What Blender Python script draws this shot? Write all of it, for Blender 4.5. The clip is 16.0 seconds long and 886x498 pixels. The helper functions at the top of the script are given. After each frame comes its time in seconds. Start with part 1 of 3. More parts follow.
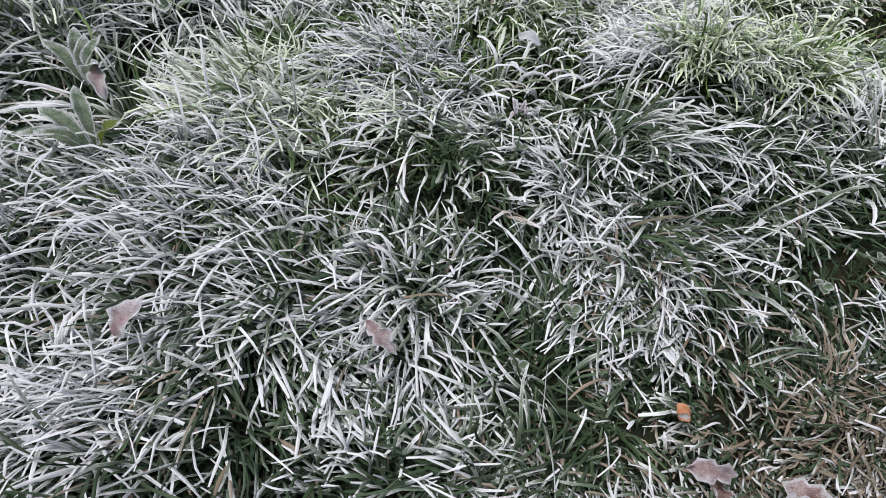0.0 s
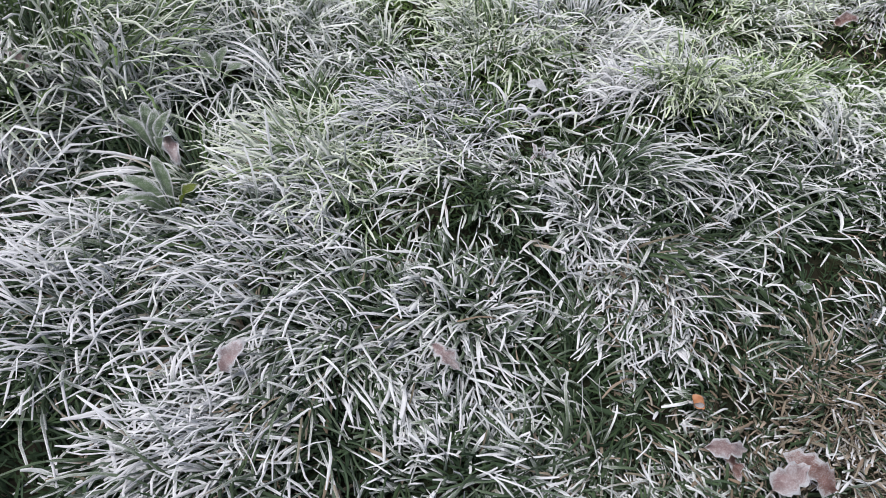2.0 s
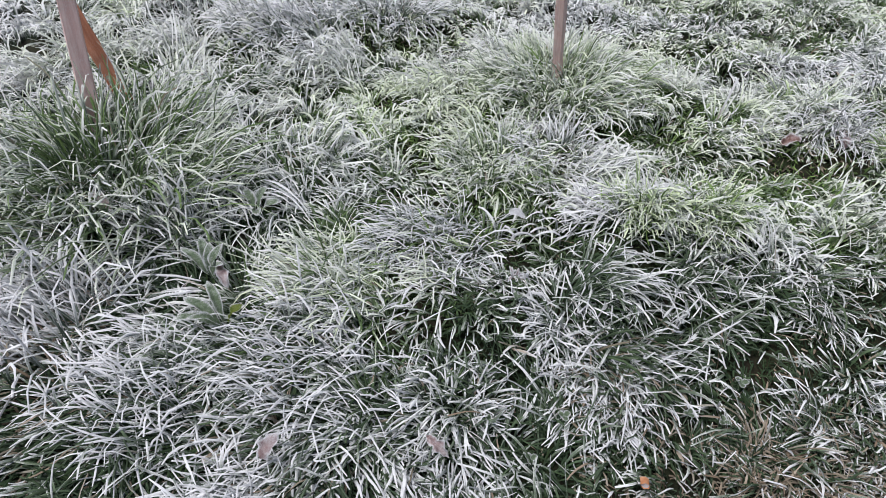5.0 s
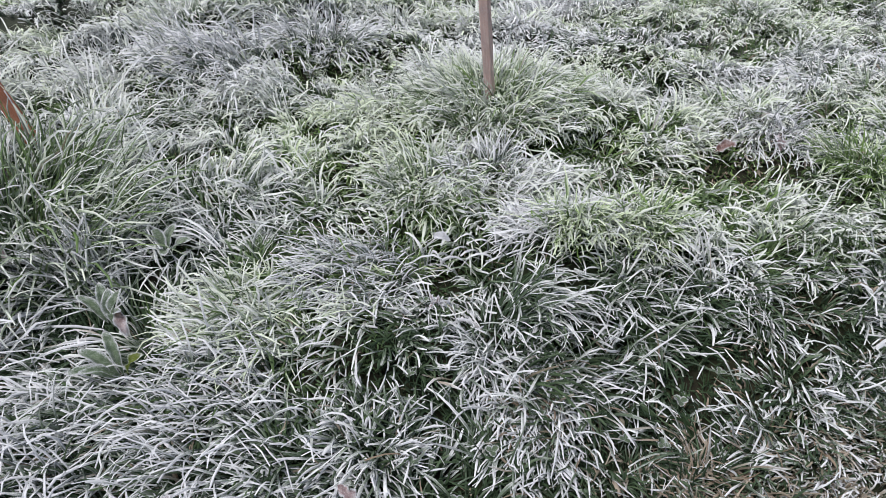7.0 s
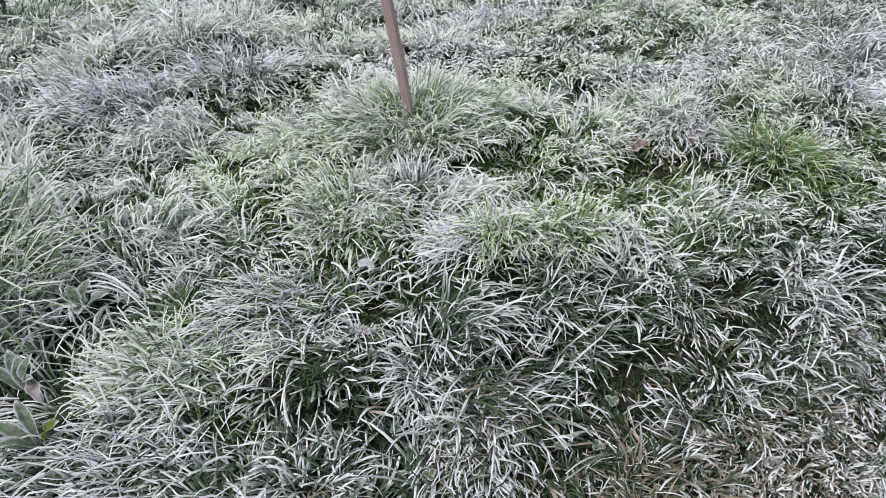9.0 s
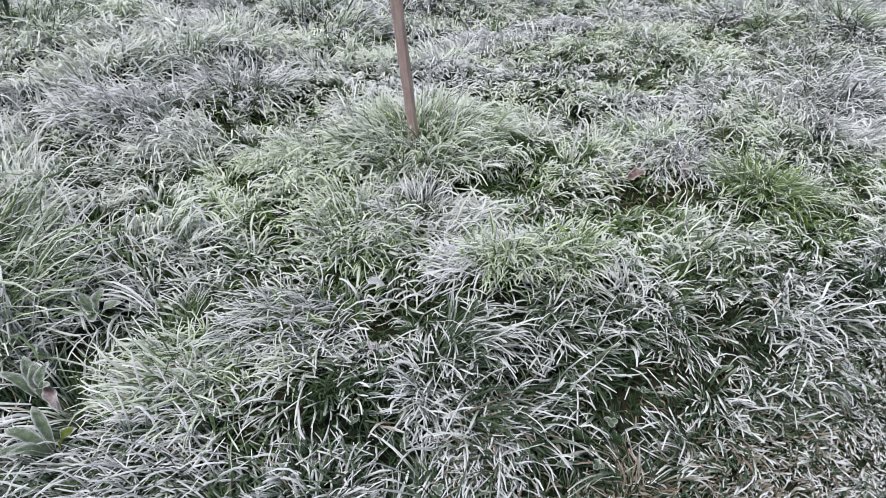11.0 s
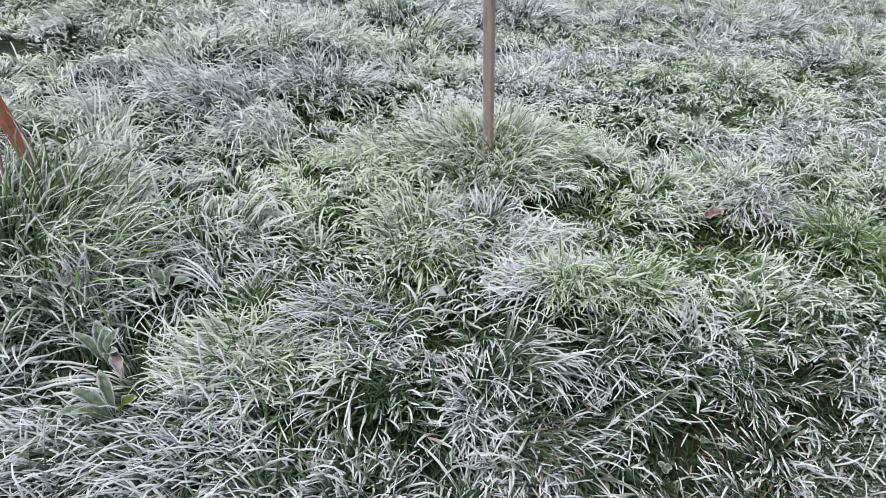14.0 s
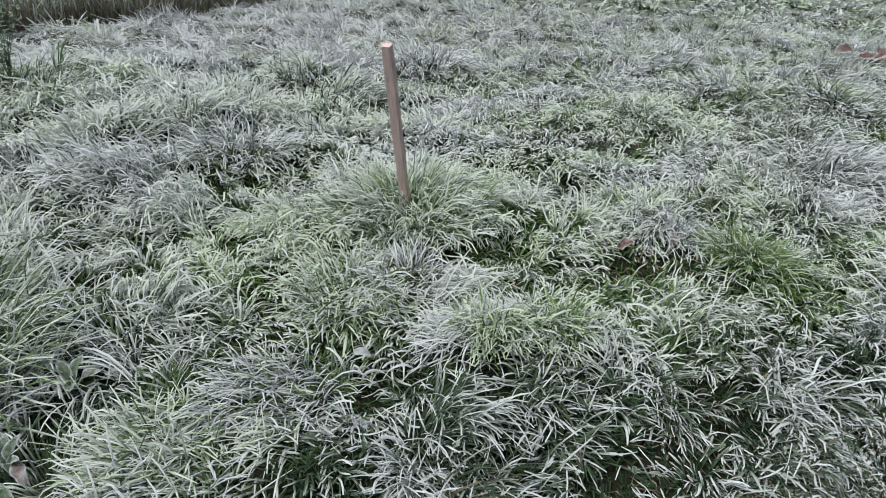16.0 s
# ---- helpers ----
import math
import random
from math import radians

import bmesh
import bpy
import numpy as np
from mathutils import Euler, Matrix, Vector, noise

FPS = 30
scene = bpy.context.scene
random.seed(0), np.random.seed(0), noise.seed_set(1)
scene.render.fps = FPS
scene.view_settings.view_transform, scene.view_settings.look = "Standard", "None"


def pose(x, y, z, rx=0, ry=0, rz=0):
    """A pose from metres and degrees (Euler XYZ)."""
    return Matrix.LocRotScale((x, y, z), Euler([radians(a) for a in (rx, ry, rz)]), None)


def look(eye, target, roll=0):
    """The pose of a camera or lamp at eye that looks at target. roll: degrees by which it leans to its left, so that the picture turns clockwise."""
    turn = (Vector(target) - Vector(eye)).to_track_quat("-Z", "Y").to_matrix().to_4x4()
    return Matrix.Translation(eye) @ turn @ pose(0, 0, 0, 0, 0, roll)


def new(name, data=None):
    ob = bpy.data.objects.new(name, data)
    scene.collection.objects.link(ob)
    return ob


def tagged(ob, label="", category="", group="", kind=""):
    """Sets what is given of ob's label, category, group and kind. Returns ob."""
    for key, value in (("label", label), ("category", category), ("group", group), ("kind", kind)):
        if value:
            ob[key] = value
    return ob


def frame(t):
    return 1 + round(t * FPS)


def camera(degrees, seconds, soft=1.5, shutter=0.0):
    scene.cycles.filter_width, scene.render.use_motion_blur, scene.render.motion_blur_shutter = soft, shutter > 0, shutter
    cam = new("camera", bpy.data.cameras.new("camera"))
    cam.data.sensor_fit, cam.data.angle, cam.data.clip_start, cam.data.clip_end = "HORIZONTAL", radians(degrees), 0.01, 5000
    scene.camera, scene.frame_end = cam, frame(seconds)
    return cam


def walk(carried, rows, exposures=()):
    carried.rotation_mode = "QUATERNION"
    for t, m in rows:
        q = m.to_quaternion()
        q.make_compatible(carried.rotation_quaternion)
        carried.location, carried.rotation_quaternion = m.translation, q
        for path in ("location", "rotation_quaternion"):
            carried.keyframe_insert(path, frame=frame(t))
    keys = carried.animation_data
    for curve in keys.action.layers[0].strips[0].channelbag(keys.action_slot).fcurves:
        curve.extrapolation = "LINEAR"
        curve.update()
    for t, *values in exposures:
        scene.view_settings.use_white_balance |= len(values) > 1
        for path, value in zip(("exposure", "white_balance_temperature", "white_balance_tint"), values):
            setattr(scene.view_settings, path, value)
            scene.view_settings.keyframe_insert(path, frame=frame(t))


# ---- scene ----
cam = camera(71.9, 16.0, 0.9)
PATH = [
    (0, (0.053, -0.82, 0.456), (-0.139, 0.505, -1.029), 10.9),
    (0.5, (-0.003, -0.779, 0.383), (-0.173, 0.564, -1.09), 10.6),
    (1, (-0.016, -0.791, 0.405), (-0.166, 0.565, -1.057), 9.8),
    (1.5, (-0.013, -0.832, 0.462), (-0.156, 0.525, -1.0), 9.3),
    (2, (-0.02, -0.899, 0.554), (-0.157, 0.461, -0.905), 9.1),
    (2.5, (-0.005, -0.959, 0.639), (-0.141, 0.405, -0.817), 9.0),
    (3, (0.003, -1.012, 0.777), (-0.145, 0.407, -0.625), 8.2),
    (3.5, (0.003, -1.033, 0.821), (-0.177, 0.443, -0.517), 6.9),
    (3.7, (0.006, -1.035, 0.823), (-0.192, 0.454, -0.497), 6.4),
    (5.8, (0.064, -0.947, 0.713), (-0.206, 0.561, -0.574), 5.6),
    (6, (0.08, -0.939, 0.716), (-0.19, 0.576, -0.561), 5.3),
    (6.5, (0.102, -0.93, 0.72), (-0.145, 0.602, -0.541), 4.9),
    (7, (0.121, -0.921, 0.721), (-0.078, 0.641, -0.513), 3.7),
    (7.5, (0.132, -0.917, 0.715), (-0.046, 0.648, -0.518), 2.6),
    (8, (0.133, -0.925, 0.723), (-0.031, 0.646, -0.503), 1.8),
    (8.5, (0.142, -0.919, 0.723), (0.016, 0.661, -0.496), 1.5),
    (9, (0.183, -0.907, 0.736), (0.117, 0.699, -0.454), 0.7),
    (9.2, (0.21, -0.912, 0.741), (0.163, 0.702, -0.438), 1.1),
    (11.3, (0.115, -0.932, 0.774), (0.103, 0.7, -0.383), 4.5),
    (11.5, (0.11, -0.932, 0.773), (0.075, 0.699, -0.385), 5.1),
    (12, (0.101, -0.931, 0.767), (0.025, 0.701, -0.386), 6.6),
    (12.5, (0.09, -0.932, 0.766), (-0.03, 0.697, -0.388), 7.4),
    (13, (0.082, -0.932, 0.764), (-0.064, 0.694, -0.392), 8.0),
    (13.5, (0.084, -0.928, 0.764), (-0.076, 0.696, -0.394), 8.0),
    (14, (0.091, -0.923, 0.768), (-0.073, 0.71, -0.375), 7.8),
    (14.5, (0.119, -0.909, 0.785), (-0.025, 0.75, -0.322), 7.9),
    (15, (0.13, -0.907, 0.797), (0.092, 0.791, -0.258), 7.9),
    (15.5, (0.129, -0.911, 0.796), (0.134, 0.814, -0.217), 6.1),
    (16, (0.131, -0.912, 0.795), (0.141, 0.819, -0.207), 5.2),
]
walk(cam, [(t, look(eye, target, roll)) for t, eye, target, roll in PATH],
     [(0.0, 0.98, 6350, 10), (3.5, 0.98, 6310, 10), (9.0, 0.98, 6290, 8.5), (13.5, 0.98, 6290, 6), (14.5, 0.95, 6290, 5), (15.0, 0.74, 6310, -2), (16.0, 0.70, 6300, -1)])

# ---- light: a cold, bright morning sky, no direct sun on the meadow ----
world = bpy.data.worlds.new("winter_sky")
scene.world = world
world.use_nodes = True
nt = world.node_tree
sky = nt.nodes.new("ShaderNodeTexSky")
sky.sky_type = 'NISHITA'
sky.sun_disc = False
sky.sun_elevation = radians(65)
sky.sun_rotation = radians(-114.4)
sky.air_density = 1.0
sky.dust_density = 3.0
nt.links.new(sky.outputs[0], nt.nodes["Background"].inputs[0])
nt.nodes["Background"].inputs[1].default_value = 0.031
sun_data = bpy.data.lights.new("sun", 'SUN')
sun_data.energy = 2.0
sun_data.angle = radians(40)
sun_data.color = (0.985, 0.97, 0.975)
sun = new("sun", sun_data)
sun.matrix_world = look((-2.2, -1.0, 5.2), (0, 0, 0))

# ---- the lie of the land ----
rng = np.random.default_rng(7)


def waves(seed, scale, count=9):
    """A smooth field of about unit size, made of sine waves of around the given length in metres."""
    r = np.random.default_rng(seed)
    a = r.uniform(0, 2 * np.pi, count)
    k = 2 * np.pi / (scale * r.uniform(0.6, 1.7, count))
    ph = r.uniform(0, 2 * np.pi, count)

    def field(x, y):
        x, y = np.asarray(x, float), np.asarray(y, float)
        v = 0
        for ai, ki, pi in zip(a, k, ph):
            v = v + np.sin(ki * (x * np.cos(ai) + y * np.sin(ai)) + pi)
        return v / np.sqrt(count / 2)
    return field


lumps = waves(1, 0.45)
lumps_small = waves(2, 0.14)
swell = waves(3, 2.6)
ridges = waves(12, 0.42)
clump = waves(4, 0.22)
clump_wide = waves(5, 0.7)
frost_field = waves(6, 0.5)
dry_field = waves(8, 0.6)
turn_field = waves(9, 0.33)
turn_wide = waves(10, 1.1)

# mounds of the sod: x, y, radius, height
MOUNDS = [(0.22, 0.12, 0.09, 0.05), (0.32, 0.13, 0.10, 0.06), (0.43, 0.19, 0.10, 0.06), (0.06, 0.07, 0.07, -0.05), (-0.03, -0.26, 0.1, 0.05), (-0.33, -0.31, 0.1, 0.03), (0.2, -0.08, 0.08, 0.05), (0.26, -0.19, 0.09, -0.03),
          (0.28, 0.03, 0.15, 0.02), (0.02, 0.70, 0.26, 0.06), (-0.88, -0.04, 0.3, 0.03), (0.80, 0.72, 0.17, 0.05),
          (0.96, 0.50, 0.17, 0.03), (-0.22, -0.08, 0.18, 0.03), (0.2, -0.28, 0.13, 0.03), (-0.26, -0.38, 0.18, 0.03),
          (-0.45, 1.9, 0.38, 0.08), (-0.9, 1.15, 0.3, 0.06), (-0.8, 0.72, 0.25, 0.05), (1.05, 1.95, 0.25, 0.05),
          (0.0, 2.5, 0.3, 0.05), (-1.5, 1.45, 0.35, 0.06), (0.0, 0.02, 0.1, -0.03), (0.06, 0.32, 0.12, -0.01), (-0.82, -0.44, 0.13, -0.06)]


# low ridges that run slantwise over the back of the meadow: distance across, height
RIDGES = [(1.06, 0.05), (1.34, 0.06), (1.82, 0.07), (2.3, 0.07)]


def smooth(a, b, v):
    t = np.clip((v - a) / (b - a), 0, 1)
    return t * t * (3 - 2 * t)


def ridge_height(x, y, behind):
    across = 0.68 * y - 0.73 * x + 0.05 * turn_field(x, y)
    v = 0
    for c, h in RIDGES:
        v = v + h * np.exp(-((across - c - behind) / 0.085) ** 2)
    return v * smooth(-0.15, -0.5, x) * smooth(3.0, 2.0, y) * smooth(0.2, 0.5, y)


def land(x, y):
    x, y = np.asarray(x, float), np.asarray(y, float)
    z = -0.145 + 0.08 * smooth(-0.75, 0.3, y) - 0.05 * smooth(0.9, 2.0, y)
    near = 1 / (1 + (np.hypot(x, y - 1) / 7) ** 4)
    z = z + near * (0.007 * lumps(x, y) + 0.004 * lumps_small(x, y)) + 0.02 * swell(x, y) * smooth(1, 3, np.hypot(x, y - 0.3))
    z = z + 0.016 * near * smooth(0.2, 0.8, y) * ridges(0.5 * x, y)
    z = z + ridge_height(x, y, 0.0)
    for mx, my, r, h in MOUNDS:
        z = z + 0.75 * h * np.exp(-((x - mx) ** 2 + (y - my) ** 2) / (r * r))
    return z


def on_land(x, y, up=0.0):
    return float(land(x, y)) + up


# ---- materials ----
def material(name, rough=0.7):
    m = bpy.data.materials.new(name)
    m.use_nodes = True
    b = m.node_tree.nodes["Principled BSDF"]
    b.inputs["Roughness"].default_value = rough
    b.inputs["Specular IOR Level"].default_value = 0.15
    return m, m.node_tree, b


def node(t, kind, **inputs):
    n = t.nodes.new(kind)
    for k, v in inputs.items():
        n.inputs[k.replace("_", " ")].default_value = v
    return n


def noise_node(t, scale, detail=4, rough=0.6, coords=None):
    n = node(t, "ShaderNodeTexNoise", Scale=scale, Detail=detail, Roughness=rough)
    if coords is None:
        coords = t.nodes.new("ShaderNodeTexCoord").outputs["Object"]
    t.links.new(coords, n.inputs["Vector"])
    return n.outputs["Fac"]


def math_node(t, op, a, b, clamp=False):
    n = t.nodes.new("ShaderNodeMath")
    n.operation, n.use_clamp = op, clamp
    for i, v in enumerate((a, b)):
        if isinstance(v, (int, float)):
            n.inputs[i].default_value = v
        else:
            t.links.new(v, n.inputs[i])
    return n.outputs[0]


def blend(t, fac, a, b):
    n = t.nodes.new("ShaderNodeMix")
    n.data_type = 'RGBA'
    for sock, v in ((n.inputs[0], fac), (n.inputs[6], a), (n.inputs[7], b)):
        if isinstance(v, (int, float)):
            sock.default_value = v
        elif isinstance(v, tuple):
            sock.default_value = (*v, 1)
        else:
            t.links.new(v, sock)
    return n.outputs[2]


def ramp(t, fac, lo, hi):
    n = t.nodes.new("ShaderNodeMapRange")
    n.interpolation_type = 'SMOOTHSTEP'
    t.links.new(fac, n.inputs[0])
    n.inputs[1].default_value, n.inputs[2].default_value = lo, hi
    return n.outputs[0]


def bump(t, b, height, strength, distance):
    n = node(t, "ShaderNodeBump", Strength=strength, Distance=distance)
    t.links.new(height, n.inputs["Height"])
    t.links.new(n.outputs[0], b.inputs["Normal"])


FROST = (0.885, 0.88, 0.905)


def grass_material():
    """Blades: attribute blade = frost, dryness, way along the blade; edge = how near the rim, low on one side of flat
    blades, painted as shaded.
    """
    m, t, b = material("frosted_grass", 0.8)
    at = t.nodes.new("ShaderNodeAttribute")
    at.attribute_name = "blade"
    sep = t.nodes.new("ShaderNodeSeparateColor")
    t.links.new(at.outputs["Color"], sep.inputs[0])
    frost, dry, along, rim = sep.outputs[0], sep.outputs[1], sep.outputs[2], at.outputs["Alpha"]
    rnd = t.nodes.new("ShaderNodeNewGeometry").outputs["Random Per Island"]
    # dark foot, paler tip: shade low between blades is put into the green
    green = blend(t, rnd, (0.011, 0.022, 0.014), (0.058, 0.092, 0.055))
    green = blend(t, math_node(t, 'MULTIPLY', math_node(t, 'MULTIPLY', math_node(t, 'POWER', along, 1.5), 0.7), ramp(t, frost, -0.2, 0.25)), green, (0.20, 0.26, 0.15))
    straw = blend(t, rnd, (0.26, 0.19, 0.135), (0.45, 0.365, 0.29))
    lush = math_node(t, 'MULTIPLY', dry, -1.0, True)
    base = blend(t, lush, blend(t, dry, green, straw), (0.20, 0.31, 0.085))
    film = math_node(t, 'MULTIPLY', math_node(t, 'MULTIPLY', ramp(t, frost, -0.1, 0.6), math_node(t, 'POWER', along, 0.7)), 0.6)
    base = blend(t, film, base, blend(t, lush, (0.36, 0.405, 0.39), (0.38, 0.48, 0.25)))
    fine = noise_node(t, 900, 3, 0.7)
    coarse = noise_node(t, 120, 3, 0.6)
    caught = math_node(t, 'ADD', math_node(t, 'MULTIPLY', frost, 2.2), 0.28, True)
    f = math_node(t, 'ADD', math_node(t, 'MULTIPLY', math_node(t, 'POWER', rim, 1.6), 0.5), 0.14)
    # frost thins towards the foot, made steep so the gaps look shaded
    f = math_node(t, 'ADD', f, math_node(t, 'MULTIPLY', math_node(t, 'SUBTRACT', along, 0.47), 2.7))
    f = math_node(t, 'ADD', frost, math_node(t, 'MULTIPLY', f, caught))
    f = math_node(t, 'ADD', f, math_node(t, 'MULTIPLY', math_node(t, 'SUBTRACT', fine, 0.5), 1.1))
    f = math_node(t, 'ADD', f, math_node(t, 'MULTIPLY', math_node(t, 'SUBTRACT', coarse, 0.5), 0.8))
    cover = ramp(t, f, 0.45, 1.5)
    ice = blend(t, rnd, FROST, (0.70, 0.69, 0.715))
    ice = blend(t, math_node(t, 'MULTIPLY', lush, 0.8), ice, (0.70, 0.79, 0.50))
    col = blend(t, math_node(t, 'MULTIPLY', cover, 0.94), base, ice)
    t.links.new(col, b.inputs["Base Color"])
    bump(t, b, fine, 0.5, 0.0015)
    tr = t.nodes.new("ShaderNodeBsdfTranslucent")
    t.links.new(col, tr.inputs[0])
    mix = t.nodes.new("ShaderNodeMixShader")
    mix.inputs[0].default_value = 0.16
    t.links.new(b.outputs[0], mix.inputs[1])
    t.links.new(tr.outputs[0], mix.inputs[2])
    t.links.new(mix.outputs[0], t.nodes["Material Output"].inputs[0])
    return m


def soil_material():
    m, t, b = material("damp_soil", 0.9)
    big, mid, fine = noise_node(t, 2.2), noise_node(t, 18), noise_node(t, 140, 5, 0.7)
    col = blend(t, ramp(t, mid, 0.35, 0.65), (0.018, 0.016, 0.011), (0.020, 0.028, 0.012))
    col = blend(t, ramp(t, fine, 0.7, 0.85), col, (0.12, 0.12, 0.11))
    col = blend(t, math_node(t, 'MULTIPLY', ramp(t, big, 0.45, 0.7), 0.5), col, (0.045, 0.036, 0.022))
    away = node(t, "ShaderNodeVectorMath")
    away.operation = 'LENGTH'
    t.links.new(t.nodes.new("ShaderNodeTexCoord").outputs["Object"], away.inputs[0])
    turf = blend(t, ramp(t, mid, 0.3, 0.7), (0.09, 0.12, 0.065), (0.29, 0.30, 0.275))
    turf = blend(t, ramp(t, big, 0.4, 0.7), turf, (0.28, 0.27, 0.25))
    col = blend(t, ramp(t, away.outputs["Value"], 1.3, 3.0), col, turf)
    t.links.new(col, b.inputs["Base Color"])
    bump(t, b, fine, 0.8, 0.006)
    return m


def earth_material():
    m, t, b = material("bare_earth", 0.9)
    big, mid, fine = noise_node(t, 5), noise_node(t, 30), noise_node(t, 160, 5, 0.7)
    col = blend(t, ramp(t, big, 0.35, 0.65), (0.085, 0.058, 0.042), (0.15, 0.105, 0.07))
    col = blend(t, ramp(t, mid, 0.5, 0.7), col, (0.06, 0.055, 0.03))
    col = blend(t, ramp(t, fine, 0.64, 0.8), col, (0.36, 0.34, 0.33))
    t.links.new(col, b.inputs["Base Color"])
    bump(t, b, fine, 0.8, 0.01)
    return m


def wood_material(name, dark, light, frosted):
    m, t, b = material(name, 0.75)
    tc = t.nodes.new("ShaderNodeTexCoord").outputs["Object"]
    mp = node(t, "ShaderNodeMapping", Scale=(60, 60, 4))
    t.links.new(tc, mp.inputs[0])
    grain = noise_node(t, 3, 5, 0.65, mp.outputs[0])
    stain = noise_node(t, 14, 4)
    fine = noise_node(t, 700, 2, 0.7)
    col = blend(t, ramp(t, grain, 0.3, 0.7), dark, light)
    col = blend(t, math_node(t, 'MULTIPLY', ramp(t, stain, 0.5, 0.75), 0.5), col, tuple(c * 0.55 for c in dark))
    f = math_node(t, 'MULTIPLY', ramp(t, math_node(t, 'ADD', fine, math_node(t, 'MULTIPLY', stain, 0.3)), 0.62, 0.85), frosted)
    col = blend(t, f, col, FROST)
    t.links.new(col, b.inputs["Base Color"])
    bump(t, b, grain, 0.5, 0.002)
    return m


def leaf_material(name, a, c, frost):
    m, t, b = material(name, 0.7)
    mid, fine = noise_node(t, 60), noise_node(t, 800, 3, 0.7)
    col = blend(t, ramp(t, mid, 0.35, 0.65), a, c)
    at = t.nodes.new("ShaderNodeAttribute")
    at.attribute_name = "rim"
    caught = math_node(t, 'ADD', math_node(t, 'ADD', fine, math_node(t, 'MULTIPLY', mid, 0.4)), math_node(t, 'MULTIPLY', at.outputs["Fac"], 0.38))
    col = blend(t, ramp(t, caught, 1.0 - frost, 1.35 - frost), col, FROST)
    t.links.new(col, b.inputs["Base Color"])
    bump(t, b, mid, 0.4, 0.003)
    tr = t.nodes.new("ShaderNodeBsdfTranslucent")
    t.links.new(col, tr.inputs[0])
    mix = t.nodes.new("ShaderNodeMixShader")
    mix.inputs[0].default_value = 0.4
    t.links.new(b.outputs[0], mix.inputs[1])
    t.links.new(tr.outputs[0], mix.inputs[2])
    t.links.new(mix.outputs[0], t.nodes["Material Output"].inputs[0])
    return m


GRASS = grass_material()
SOIL = soil_material()
EARTH = earth_material()
PINK_WOOD = wood_material("weathered_pink_wood", (0.70, 0.43, 0.40), (0.90, 0.66, 0.62), 0.5)
RED_WOOD = wood_material("red_brown_wood", (0.40, 0.15, 0.085), (0.60, 0.27, 0.16), 0.15)
BROAD = leaf_material("frosted_broad_leaf", (0.20, 0.27, 0.17), (0.29, 0.37, 0.24), 0.30)
YELLOW_LEAF = leaf_material("yellow_green_leaf", (0.18, 0.25, 0.05), (0.26, 0.31, 0.07), 0.18)
PINK_LEAF = leaf_material("pale_dead_leaf", (0.46, 0.32, 0.32), (0.60, 0.48, 0.48), 0.36)
BROWN_LEAF = leaf_material("brown_dead_leaf", (0.30, 0.17, 0.15), (0.46, 0.29, 0.26), 0.32)
WHITE_LEAF = leaf_material("white_frosted_leaf", (0.60, 0.60, 0.62), (0.72, 0.72, 0.74), 0.45)
ORANGE = leaf_material("orange_paper", (0.62, 0.27, 0.13), (0.76, 0.42, 0.25), 0.05)


# ---- mesh helpers ----
def quad_mesh(name, verts, quads, mat, tint=None):
    me = bpy.data.meshes.new(name)
    verts = np.asarray(verts, np.float32)
    quads = np.asarray(quads, np.int32)
    me.vertices.add(len(verts))
    me.vertices.foreach_set("co", verts.ravel())
    me.loops.add(quads.size)
    me.loops.foreach_set("vertex_index", quads.ravel())
    me.polygons.add(len(quads))
    me.polygons.foreach_set("loop_start", np.arange(0, quads.size, 4, dtype=np.int32))
    me.update(calc_edges=True)
    if tint is not None:
        a = me.attributes.new("blade", 'FLOAT_COLOR', 'POINT')
        a.data.foreach_set("color", np.asarray(tint, np.float32).ravel())
    me.polygons.foreach_set("use_smooth", np.ones(len(quads), bool))
    me.materials.append(mat)
    return me


